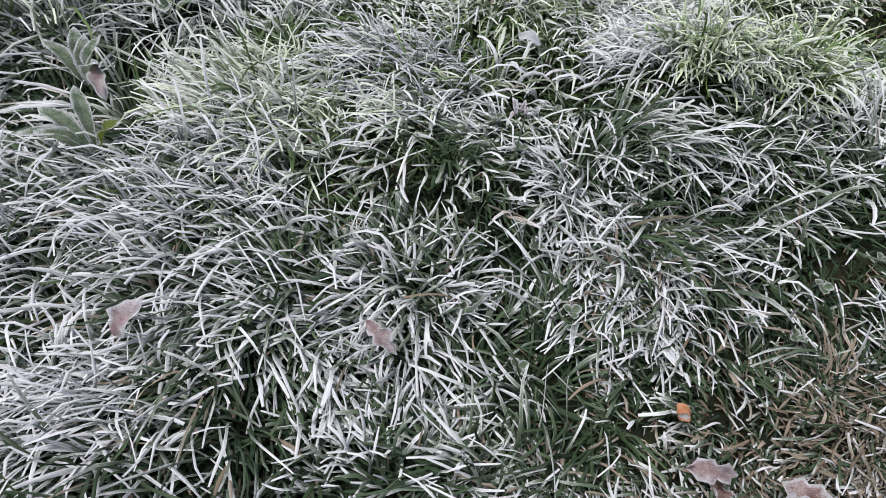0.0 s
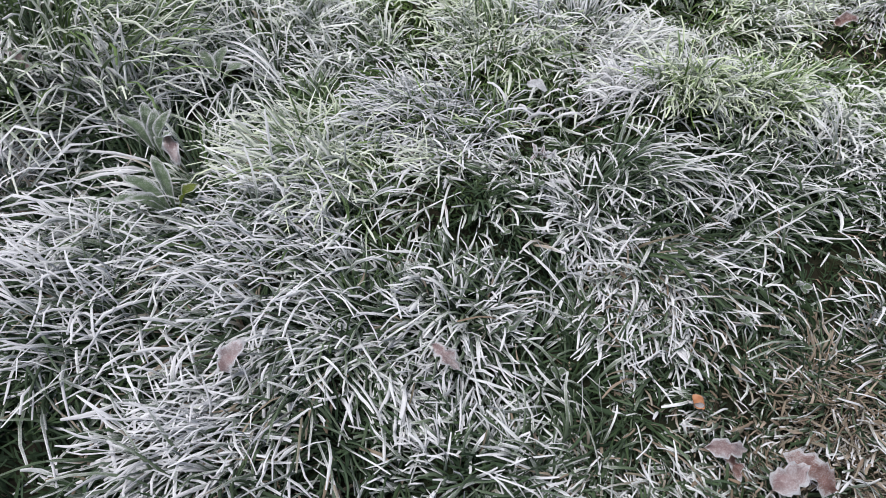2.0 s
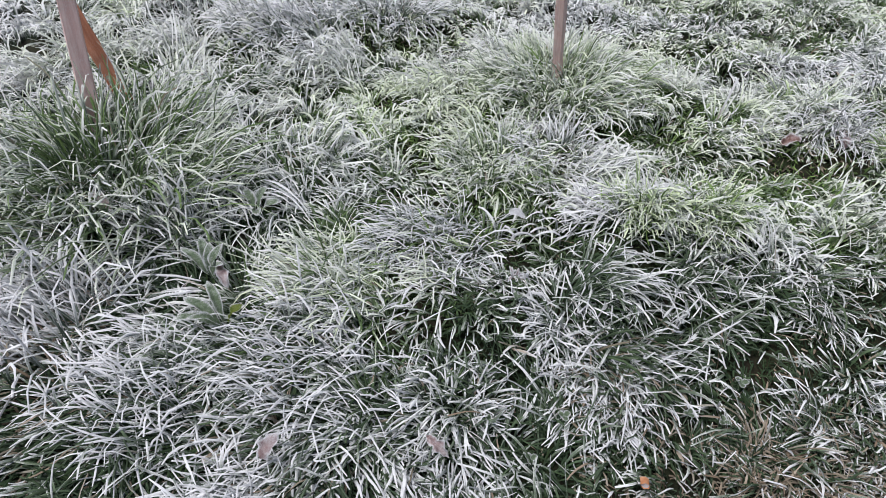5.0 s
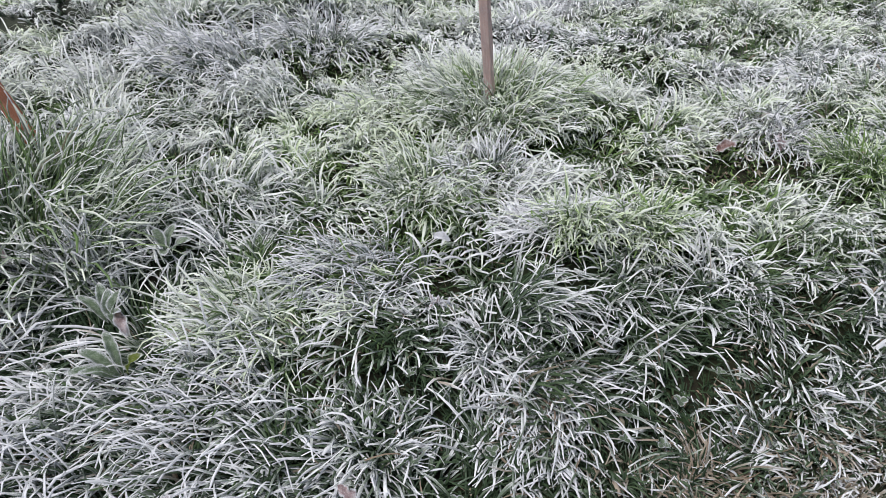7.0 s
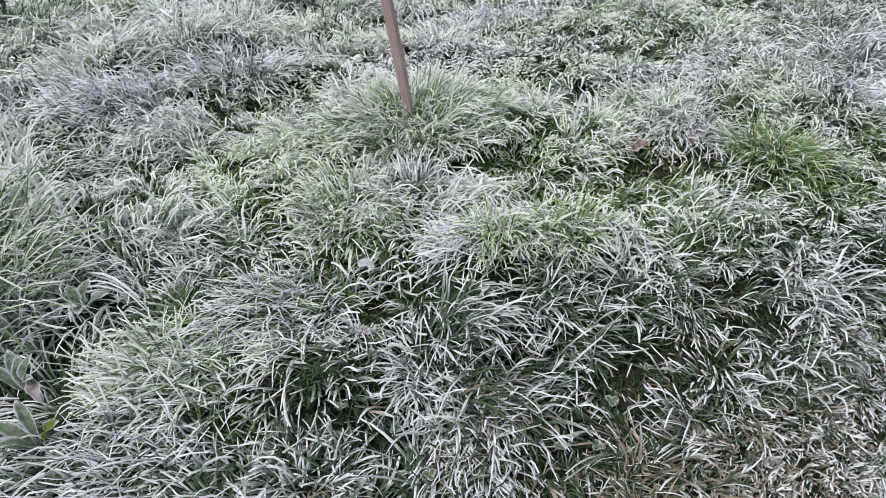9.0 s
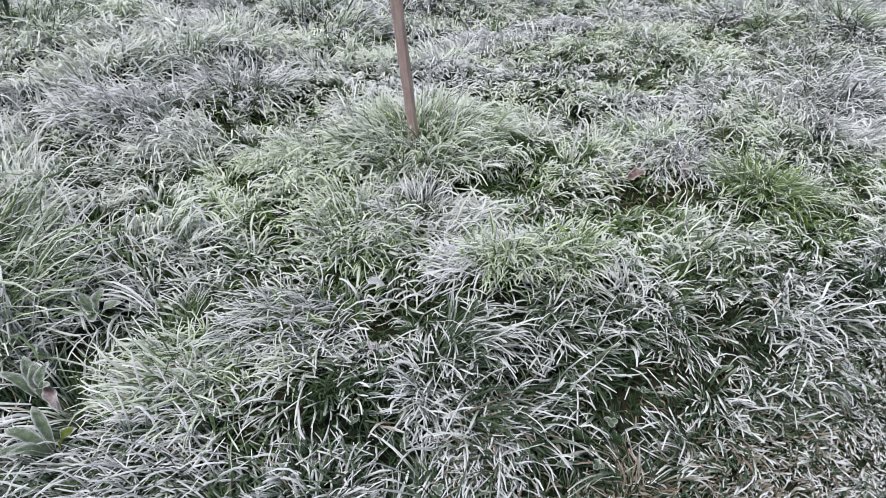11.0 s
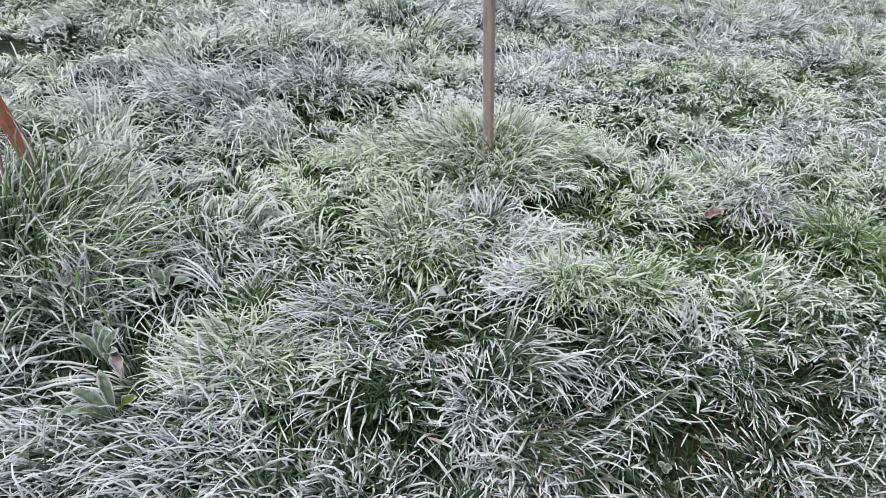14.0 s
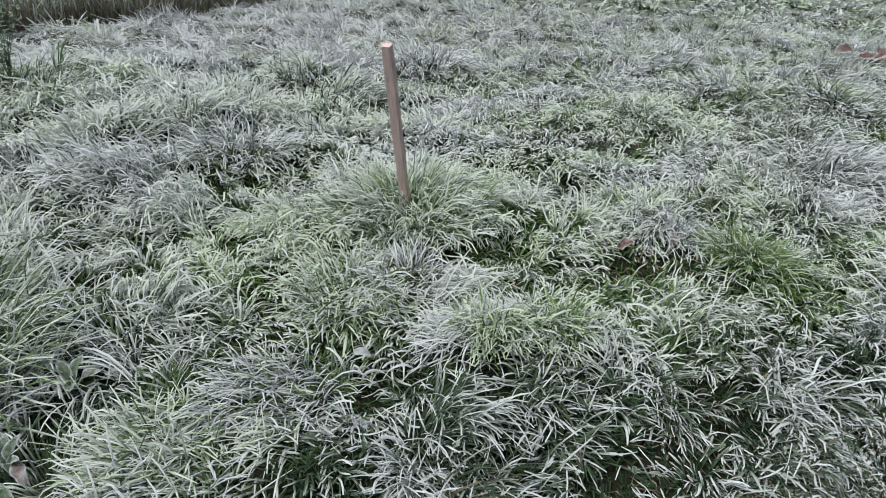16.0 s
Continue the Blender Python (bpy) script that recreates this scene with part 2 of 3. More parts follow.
def blade_mesh(name, x, y, az, length, lean, curl, width, frost, dry, segs=4, cross=3, lay=0.04, sway=0.5, origin=(0, 0, 0), r=rng):
    """Many grass blades as one mesh. Each grows from the sod, arches over and comes to rest on what lies below."""
    n = len(x)
    s = np.linspace(0, 1, segs + 1)[None, :]
    z0 = land(x, y) - 0.008
    theta = lean[:, None] + curl[:, None] * s ** (1.6 + 0.8 * (curl[:, None] > 1.6))
    theta = np.clip(theta + 0.09 * r.normal(0, 1, (n, segs + 1)) + 0.25 * r.normal(0, 1, (n, 1)) * np.sin(5 * s + r.uniform(0, 6, (n, 1))), 0, 2.6)
    phi = az[:, None] + sway * r.normal(0, 1, (n, 1)) * s + 0.07 * r.normal(0, 1, (n, segs + 1)) + 0.17 * r.normal(0, 1, (n, 1)) * np.sin(5 * s + r.uniform(0, 6, (n, 1)))
    d = np.stack([np.sin(theta) * np.cos(phi), np.sin(theta) * np.sin(phi), np.cos(theta)], -1)
    step = (length / segs)[:, None, None] * (d[:, 1:] + d[:, :-1]) / 2
    p = np.zeros((n, segs + 1, 3))
    p[:, 1:] = np.cumsum(step, 1)
    p += np.stack([x, y, z0], -1)[:, None, :]
    rest = land(p[..., 0], p[..., 1]) + 0.003 + (lay * r.random(n))[:, None] * np.minimum(1, 2.5 * s)
    rest[:, 0] = z0
    p[..., 2] = np.maximum(p[..., 2], rest)
    tan = np.gradient(p, axis=1)
    tan /= np.linalg.norm(tan, axis=-1, keepdims=True) + 1e-9
    side = np.stack([-np.sin(phi), np.cos(phi), np.zeros_like(phi)], -1)
    nor = np.cross(tan, side)
    tw = (r.normal(0, 0.35, n)[:, None] + r.normal(0, 0.6, n)[:, None] * s)[..., None]
    side2 = side * np.cos(tw) + nor * np.sin(tw)
    nor2 = np.cross(tan, side2)
    prof = np.minimum(1, 0.6 + 1.1 * s) * (1 - 0.35 * s ** 12)
    hw = (width / 2)[:, None] * prof * np.clip(1 + 0.16 * r.normal(0, 1, (n, segs + 1)), 0.6, 1.5)
    hw = hw[..., None]
    fr = np.repeat(frost[:, None], segs + 1, 1)
    rows = [p - side2 * hw, p + side2 * hw] if cross == 2 else [p - side2 * hw, p + nor2 * hw * 0.8, p + side2 * hw]
    # flat blades: one side darker in colour, as rounded shading
    rim = [1, 0.2] if cross == 2 else [1, 0, 1]
    v = np.stack(rows, 2) - np.asarray(origin)
    tint = np.zeros((n, segs + 1, cross, 4))
    tint[..., 0] = fr[..., None]
    tint[..., 1] = dry[:, None, None]
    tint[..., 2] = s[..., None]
    tint[..., 3] = np.asarray(rim)
    idx = np.arange(n * (segs + 1) * cross).reshape(n, segs + 1, cross)
    q = np.stack([idx[:, :-1, :-1], idx[:, :-1, 1:], idx[:, 1:, 1:], idx[:, 1:, :-1]], -1).reshape(-1, 4)
    return quad_mesh(name, v.reshape(-1, 3), q, GRASS, tint.reshape(-1, 4))


def part(name, bm, mat, parent=None, label=""):
    me = bpy.data.meshes.new(name)
    bm.to_mesh(me)
    bm.free()
    me.materials.append(mat)
    ob = new(name, me)
    if parent is not None:
        ob.parent = parent
    return tagged(ob, label)


# ---- ground: one sheet to the horizon ----
def graded(lo, hi, fine, count, reach):
    core = np.arange(lo, hi + 1e-6, fine)
    far = np.geomspace(fine * 1.3, reach, count)
    return np.concatenate([lo - far[::-1], core, hi + far])


gx, gy = graded(-2.4, 2.4, 0.035, 40, 300), graded(-1.2, 3.2, 0.035, 40, 300)
X, Y = np.meshgrid(gx, gy)
Z = land(X, Y)
ids = np.arange(X.size).reshape(X.shape)
quads = np.stack([ids[:-1, :-1], ids[:-1, 1:], ids[1:, 1:], ids[1:, :-1]], -1).reshape(-1, 4)
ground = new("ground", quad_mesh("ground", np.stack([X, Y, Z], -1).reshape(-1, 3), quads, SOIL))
tagged(ground, "dark damp meadow soil under frosted grass", "ground", kind="structure")

# ---- the frosted sward ----
# spots where the grass is greener, having caught less frost; some amounts only even out the light: x, y, radius,
# amount
GREEN = [(-1.0, 3.6, 0.9, 0.4), (-1.7, 3.0, 0.6, 0.4), (0.26, 0.10, 0.05, 0.4), (0.40, 0.15, 0.055, 0.4), (0.15, 0.15, 0.06, -0.4), (0.3, 0.22, 0.07, -0.4), (0.43, 0.28, 0.07, -0.4), (0.08, 0.64, 0.3, 0.25), (-0.9, -0.04, 0.26, 0.5), (1.0, 0.58, 0.16, 0.7), (1.05, 1.92, 0.16, 0.45),
         (-1.55, 1.38, 0.28, 0.45), (2.3, 2.55, 0.5, 0.35), (0.80, -0.02, 0.12, 0.2), (0.36, -0.36, 0.12, 0.15), (-0.48, 1.72, 0.28, 0.25),
         (-0.5, 0.35, 0.3, 0.12), (0.66, 0.5, 0.1, 0.2), (-0.13, 0.02, 0.1, 0.15), (1.8, 1.95, 0.2, 0.3), (-0.03, 0.26, 0.12, 0.2), (-0.05, -0.6, 0.12, 0.12), (-0.6, -0.05, 0.28, -0.25), (-0.35, 0.3, 0.3, -0.15), (0.03, 0.66, 0.2, 0.1), (0.18, -0.42, 0.22, 0.16), (-0.2, -0.58, 0.2, 0.08), (0.4, 0.05, 0.35, 0.06), (0.55, 0.1, 0.38, -0.05), (-0.42, -0.42, 0.15, 0.14)]
# spots of flattened straw: x, y, radius, amount
STRAW = [(-0.8, 3.2, 0.7, 0.45), (1.72, 1.42, 0.3, 0.6), (-0.82, -0.45, 0.15, 0.7), (0.5, -0.46, 0.14, 0.6), (0.7, -0.36, 0.16, 0.45), (0.05, 0.32, 0.08, 0.3), (0.7, 0.58, 0.1, 0.5),
         (-1.0, 4.0, 0.9, 0.65), (-1.9, 3.0, 0.7, 0.65), (0.5, 5.0, 1.2, 0.35), (-0.25, -0.6, 0.1, 0.2), (0.22, -0.31, 0.08, 0.3)]


# gaps in the sward over leaves and litter: x, y, radius, amount
CLEAR = [(0.25, 0.05, 0.05, 0.5), (0.40, 0.10, 0.055, 0.5), (1.0, 0.52, 0.12, 0.8), (0.06, 0.06, 0.05, 0.8), (0.05, 0.62, 0.16, 0.55), (-0.88, -0.14, 0.16, 0.5), (-0.52, -0.275, 0.035, 0.8), (-0.485, -0.36, 0.04, 0.6), (-0.517, -0.097, 0.03, 0.7), (0.0, -0.01, 0.045, 1.0), (0.27, -0.47, 0.02, 0.8), (-0.04, -0.505, 0.028, 1.0),
         (-0.275, -0.575, 0.03, 0.8), (0.30, -0.52, 0.03, 0.9), (0.40, -0.52, 0.05, 0.8), (0.64, 0.56, 0.04, 0.7), (0.78, 0.61, 0.04, 0.7), (0.03, -0.19, 0.02, 0.9), (-0.84, -0.43, 0.10, 0.85)]


def spots(table, x, y):
    v = 0
    for cx, cy, r, a in table:
        v = v + a * np.exp(-((x - cx) ** 2 + (y - cy) ** 2) / (r * r))
    return v


def shortness(x, y):
    """1 where the grass is worn short, at the edge of the meadow."""
    edge = (x - 0.2) * 0.55 - (y + 0.46) * 0.83 + 0.05 * clump_wide(x, y)
    return smooth(-0.03, 0.14, edge) * smooth(0.7, 0.2, y) * smooth(-0.1, 0.15, x)


# besides real frost, paler to the left and far off, where light is brighter
def frost_of(x, y, r):
    # ridges: frosty tops, and fronts darkened as less frost and painted shade
    f = 0.17 - 0.12 * np.clip(x, -1.5, 1.1) + 0.16 * smooth(1.2, 3.0, y) + 0.12 * frost_field(x, y) + 0.13 * smooth(0.2, 0.8, y) * ridges(0.5 * x, y) - 0.2 + 0.3 * smooth(-0.6, 0.2, y) + (0.5 - 0.22 * smooth(-0.3, 0.6, x)) * smooth(0.0, 0.7, y) - 0.05 * smooth(0.2, 0.9, x) * smooth(2.0, 0.8, y) - spots(GREEN, x, y) + 4.0 * ridge_height(x, y, 0.03) - 3.5 * ridge_height(x, y, -0.10) + 0.3 * shortness(x, y) + 0.1 * smooth(-0.2, -0.6, x) * smooth(0.1, 0.4, y) + r.normal(0, 0.15, len(x))
    return np.clip(f, -0.1, 1.1)


def dead_of(x, y, r):
    p = 0.03 + 0.02 * dry_field(x, y) + spots(STRAW, x, y) + 0.2 * shortness(x, y)
    return (r.random(len(x)) < p) * r.uniform(0.5, 1.0, len(x))


# spots where the blades are yellow-green: x, y, radius, amount
LUSH = [(0.26, 0.11, 0.06, 1.0), (0.40, 0.16, 0.065, 1.0), (1.0, 0.58, 0.17, 0.6), (-0.26, -0.2, 0.16, 0.8), (-0.1, -0.02, 0.1, 0.9), (0.12, 0.62, 0.4, 0.7), (-0.1, 0.28, 0.16, 0.8), (-0.45, 0.35, 0.3, 0.6),
        (0.6, 0.25, 0.15, 0.25), (0.42, 0.5, 0.14, 0.3), (-0.2, 0.5, 0.2, 0.6), (0.4, 0.85, 0.3, 0.5), (1.0, 1.9, 0.3, 0.7),
        (-0.9, 1.0, 0.5, 0.4), (1.8, 1.95, 0.3, 0.9), (-1.5, 1.4, 0.35, 0.7), (-0.5, 1.75, 0.4, 0.6)]


def lush_of(x, y, r):
    wide = 0.75 * smooth(-0.1, 0.6, y) * smooth(-0.6, 0.8, dry_field(x + 0.7, y)) + 0.12
    return np.clip((wide + spots(LUSH, x, y)) * r.uniform(0.3, 1.2, len(x)), 0, 1)


def combed(x, y):
    """1 where the long grass is combed flat to the left, falling to 0 elsewhere."""
    return np.exp(-(((x + 0.52) / 0.36) ** 2 + ((y + 0.50) / 0.24) ** 2) ** 1.5)


def heading(x, y, r, spread):
    """The way the blades are combed: to the left near the walker, wandering elsewhere."""
    left = combed(x, y)
    az = turn_wide(x, y) * 0.6 + turn_field(x, y) * 0.9 - 1.7 - 0.95 * smooth(0.3, -0.35, x)
    az = np.where(r.random(len(x)) < left, 3.45 + 0.35 * turn_field(x, y) + 0.8 * (x + 0.5), az)
    loose = r.random(len(x)) < 0.13 * (1 - left)
    return np.where(loose, r.uniform(0, 6.28, len(x)), az + r.normal(0, 1, len(x)) * spread * (1 - 0.65 * left))


def sward(name, x0, x1, y0, y1, density, segs, cross, size, label, seed, width, keep=None, spread=0.9, frost=0.0, bunch=14, hook=0.0):
    """Grass that grows in small tufts: the blades of a tuft share its root, height, frost and the way it leans."""
    r = np.random.default_rng(seed)
    m = int(density / bunch * (x1 - x0) * (y1 - y0))
    cx, cy = r.uniform(x0, x1, m), r.uniform(y0, y1, m)
    ok = r.random(m) < np.clip(0.8 + 0.25 * clump(cx, cy) + 0.14 * clump_wide(cx, cy) + (0.5 if frost < 0 else 0), 0.72, 1)
    if keep is not None:
        ok &= keep(cx, cy)
    cx, cy = cx[ok], cy[ok]
    m = len(cx)
    sh = shortness(cx, cy)
    tall = np.clip(1 + 0.22 * clump(cx, cy) + 0.22 * clump_wide(cx, cy), 0.78, 1.6) * (1 - 0.5 * sh) * r.lognormal(0, 0.2, m)
    way = heading(cx, cy, r, spread)
    rime_and_light, lush, bias = frost_of(cx, cy, r), lush_of(cx, cy, r), r.uniform(0.7, 2.4, m) + 1.2 * combed(cx, cy)
    i = np.repeat(np.arange(m), r.integers(max(1, bunch // 2), bunch + bunch // 2 + 1, m))
    a, out = r.uniform(0, 2 * np.pi, len(i)), np.sqrt(r.random(len(i)))
    root = 0.0047 * np.sqrt(bunch) * size / 0.075
    x, y = cx[i] + root * out * np.cos(a), cy[i] + root * out * np.sin(a)
    ok = r.random(len(i)) > spots(CLEAR, x, y) * (1.0 if frost >= 0 else 0.3)
    i, a, out, x, y = i[ok], a[ok], out[ok], x[ok], y[ok]
    n = len(i)
    az = np.arctan2(out * np.sin(a) + bias[i] * np.sin(way[i]), out * np.cos(a) + bias[i] * np.cos(way[i])) + r.normal(0, 0.2, n)
    grown = np.minimum(r.lognormal(-0.05, 0.3, n), 1.6)
    lean = (np.abs(r.normal(0.36, 0.2, n)) + 0.4 * out) * (1 - 0.35 * min(1, hook)) + 0.5 * combed(x, y)
    curl = np.abs(r.normal(1.2 + hook, 0.5 + 0.3 * hook, n))
    w = width * r.lognormal(0, 0.2, n) * (1 - 0.15 * sh[i])
    # shorter blades hold less frost, which also darkens the gaps by colour
    f = np.clip(rime_and_light[i] + frost + r.normal(0, 0.12, n) + 0.5 * np.clip(grown - 1, -1, 0.6), -0.25, 1.2)
    dead = dead_of(x, y, r)
    tone = np.where(dead > 0, dead, -lush[i] * r.uniform(0.2, 1, n))
    me = blade_mesh(name, x, y, az, size * tall[i] * grown, lean, curl, w, f, tone, segs, cross, 0.45 * size, 0.4, r=r)
    return tagged(new(name, me), label, "grass", kind="stuff")


def in_near(x, y):
    return (x > -0.7) & (x < 0.8) & (y > -0.82) & (y < 0.12)


def in_middle(x, y):
    return (x > -1.5) & (x < 1.7) & (y > -0.92) & (y < 1.1)


def in_back(x, y):
    return (x > -2.4) & (x < 2.6) & (y > -0.92) & (y < 2.5)


near_grass = sward("meadow_grass", -0.7, 0.8, -0.78, 0.12, 14000, 7, 3, 0.072, "dense frosted green meadow grass, blades bent and matted", 11, 0.0030, bunch=26)
sward("short_grass", -0.1, 1.3, -0.82, 0.4, 40000, 3, 2, 0.042, "short worn grass, green and straw-coloured, lightly frosted", 18, 0.0026, lambda x, y: shortness(x, y) > 0.06, frost=0.1, bunch=5)
# undergrowth kept dark and bare of frost, shade of the gaps in its colour
sward("grass_undergrowth", -1.2, 1.3, -0.78, 0.9, 19000, 2, 2, 0.036, "short green grass beneath the frosted blades, coloured dark for the shaded gaps", 12, 0.0030, frost=-0.9, bunch=3)
sward("meadow_grass", -1.5, 1.7, -0.70, 1.1, 18000, 5, 2, 0.063, "frosted green meadow grass, blades curled over", 13, 0.0035, lambda x, y: ~in_near(x, y), bunch=20, hook=0.8)
sward("meadow_grass", -2.4, 2.6, -0.92, 2.5, 12000, 3, 2, 0.066, "frosted grass of the middle meadow", 14, 0.0049, lambda x, y: ~in_middle(x, y), bunch=16, hook=1.0)
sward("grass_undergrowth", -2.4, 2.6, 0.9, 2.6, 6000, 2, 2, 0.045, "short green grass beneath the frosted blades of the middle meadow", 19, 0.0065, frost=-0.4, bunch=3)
sward("meadow_grass", -3.6, 5.2, 0.4, 5.4, 5600, 2, 2, 0.09, "pale frosted grass of the far meadow", 15, 0.0058, lambda x, y: ~in_back(x, y) & (x > -3.72 + 0.4615 * (y + 0.5)) & (x < 1.9 + 0.85 * y))
sward("meadow_grass", -1.0, 11.0, 4.5, 13.0, 700, 2, 2, 0.10, "pale frosted grass towards the horizon", 16, 0.015, lambda x, y: (y > 5.4) | (x > 5.2), bunch=6)
sward("meadow_grass", -4.2, 4.2, -3.4, 3.2, 1100, 2, 2, 0.075, "frosted grass along the edge of the meadow", 17, 0.010, lambda x, y: ~in_back(x, y) & (x > -3.72 + 0.4615 * (y + 0.5)), bunch=6)


def single_blades(parent, origin, spots_xy, seed, size, width, frost, kinds=8):
    """Blades that stand out, each an object of its own; alike ones share a mesh."""
    r = np.random.default_rng(seed)
    meshes = []
    for k in range(kinds):
        one = np.zeros(1)
        me = blade_mesh("blade", one + origin[0], one + origin[1], one, one + size * r.uniform(0.75, 1.35), one + r.uniform(0.45, 0.95), one + r.uniform(0.8, 1.9),
                        one + width * r.uniform(0.85, 1.2), one + np.clip(frost + r.normal(0, 0.15), 0.05, 0.95), one, 7, 3, 0.004, 0.3, origin, r)
        meshes.append(me)
    for i, (bx, by) in enumerate(spots_xy):
        ob = new("blade", meshes[i % kinds])
        ob.parent = parent
        ob.matrix_local = pose(bx - parent.location.x, by - parent.location.y, float(land(bx, by)) - parent.location.z, 0, 0, float(r.uniform(0, 360)))


br = np.random.default_rng(40)
single_blades(near_grass, (0.1, -0.3, on_land(0.1, -0.3)), list(zip(br.uniform(-0.6, 0.6, 280), br.uniform(-0.75, 0.1, 280))), 41, 0.066, 0.0031, 0.45, 24)


# ---- tussocks ----
def tussock(x, y, radius, size, count, upright, frost, dry, label, seed, comb=None, width=0.0031, yellow=0.0):
    """A tussock: its inner and outer blades, and the dead stems among them."""
    count, width = int(count * 1.15), width * 0.88
    r = np.random.default_rng(seed)
    base = (x, y, float(land(x, y)))
    ob = new("grass_tussock")
    ob.location = base
    tagged(ob, label, "grass tussock", "tussocks in the meadow")
    for name, share, inner, outer, dryness in (("inner_grass", 0.38, 0.0, 0.65, -2 * yellow), ("outer_grass", 0.52 - dry * 0.7, 0.55, 1.0, -2 * yellow), ("dead_grass", dry * 0.7, 0.1, 1.0, 1)):
        n = int(count * share)
        if n < 8:
            continue
        a, out = r.uniform(0, 2 * np.pi, n), np.sqrt(r.uniform(inner ** 2, outer ** 2, n))
        q = out * radius * 0.75
        bx, by = x + q * np.cos(a), y + q * np.sin(a)
        az = a + r.normal(0, 0.6, n)
        if comb is not None:
            az = np.where(r.random(n) < 0.75, comb + r.normal(0, 0.45, n), az)
        length = size * np.minimum(r.lognormal(0, 0.25, n), 1.4)
        lean = np.clip(r.normal(0.25 + 0.45 * out, 0.25, n), 0, 1.3) * (1.4 - 0.8 * upright)
        curl = np.abs(r.normal(1.75 - 0.7 * upright, 0.5, n))
        me = blade_mesh(name, bx, by, az, length, lean, curl, width * r.lognormal(0, 0.2, n), np.clip(frost + r.normal(0, 0.19, n), 0, 0.95),
                        dryness * r.uniform(0.1, 1, n), 5, 3, 0.04, 0.5, base, r)
        tuft = new(name, me)
        tuft.parent = ob
        tagged(tuft, kind="stuff")
    a, q = r.uniform(0, 6.28, 12), radius * np.sqrt(r.random(12)) * 0.8
    single_blades(ob, base, list(zip(x + q * np.cos(a), y + q * np.sin(a))), seed + 500, size, width * 1.1, frost + 0.04, 6)
    return ob


DOWN, LEFT, RIGHT = -1.57, 3.4, -0.2
tussock(0.03, 0.69, 0.27, 0.14, 1300, 0.65, 0.34, 0.05, "tall yellow-green tussock round the foot of a stake", 1, None, 0.0042, 0.35)
tussock(-0.87, -0.06, 0.30, 0.18, 1200, 0.6, 0.24, 0.05, "tall dark green tussock round two crossed stakes", 2, None, 0.0040, 0.3)
tussock(0.26, 0.11, 0.075, 0.095, 380, 0.7, 0.34, 0.04, "bright green tussock below a frosted crest", 3, DOWN, yellow=0.6)
tussock(0.40, 0.16, 0.08, 0.095, 380, 0.7, 0.34, 0.04, "bright green tussock below a frosted crest", 31, DOWN, yellow=0.6)
tussock(0.34, 0.23, 0.10, 0.085, 300, 0.2, 0.7, 0.15, "white frosted crest of bent grass over green blades", 32, 3.7)
tussock(0.18, 0.15, 0.10, 0.086, 300, 0.3, 0.72, 0.12, "white frosted tussock bent over a hollow", 4, 3.8)
tussock(1.0, 0.58, 0.15, 0.105, 560, 0.5, 0.16, 0.03, "fresh green tussock with little frost", 5, yellow=0.6)
tussock(0.80, 0.74, 0.16, 0.11, 420, 0.4, 0.5, 0.1, "frosted green tussock in the meadow", 6, DOWN)
tussock(1.05, 1.95, 0.2, 0.10, 380, 0.5, 0.14, 0.03, "small upright green tussock with little frost", 7, None, 0.0048, 0.15)
tussock(-0.48, 1.8, 0.36, 0.12, 700, 0.5, 0.26, 0.08, "broad green tussock on a rise of the meadow", 8, None, 0.0055)
tussock(-0.02, 2.55, 0.24, 0.15, 400, 0.6, 0.45, 0.25, "bluish grey frosted tussock behind a stake", 9, None, 0.007)
tussock(-1.0, 0.95, 0.22, 0.13, 500, 0.5, 0.6, 0.08, "frosted tussock on a low ridge", 10, None, 0.005, 0.25)
tussock(-0.86, 1.22, 0.24, 0.14, 500, 0.5, 0.6, 0.08, "frosted tussock on a low ridge", 11, None, 0.005, 0.25)
tussock(-0.74, 1.52, 0.24, 0.14, 500, 0.5, 0.6, 0.08, "frosted tussock on a low ridge", 28, None, 0.005, 0.25)
tussock(-0.80, 0.72, 0.22, 0.13, 500, 0.35, 0.55, 0.08, "frosted tussock bent to one side", 12, LEFT, 0.0045)
tussock(-0.58, 1.0, 0.2, 0.12, 400, 0.45, 0.42, 0.08, "frosted green tussock in the meadow", 13, None, 0.0045)
tussock(-1.55, 1.42, 0.36, 0.125, 800, 0.5, 0.24, 0.04, "large dark green tussock with little frost", 14, None, 0.005, 0.2)
tussock(2.3, 2.6, 0.4, 0.12, 500, 0.45, 0.22, 0.05, "green tussock beside flattened straw", 15, None, 0.008)
tussock(1.80, 1.95, 0.25, 0.15, 400, 0.4, 0.2, 0.05, "flat yellow-green tussock with little frost", 29, RIGHT, 0.006)
tussock(1.68, 1.45, 0.3, 0.22, 560, 0.0, 0.55, 0.35, "long flattened straw and grass, grey with frost", 16, RIGHT, 0.0055)
tussock(-0.14, -0.05, 0.16, 0.093, 460, 0.3, 0.55, 0.05, "green tussock combed to one side", 17, 3.8)
tussock(-0.30, -0.20, 0.16, 0.093, 460, 0.35, 0.62, 0.06, "yellowish frosted tussock combed to one side", 30, 3.7, yellow=0.45)
tussock(-0.27, -0.40, 0.18, 0.102, 520, 0.15, 0.45, 0.08, "frosted tussock combed flat to one side", 18, LEFT)
tussock(-0.50, -0.50, 0.18, 0.102, 520, 0.05, 0.48, 0.1, "long frosted grass combed flat", 19, LEFT)
tussock(0.16, -0.20, 0.13, 0.076, 360, 0.3, 0.4, 0.08, "frosted tussock with drooping blades", 20, DOWN)
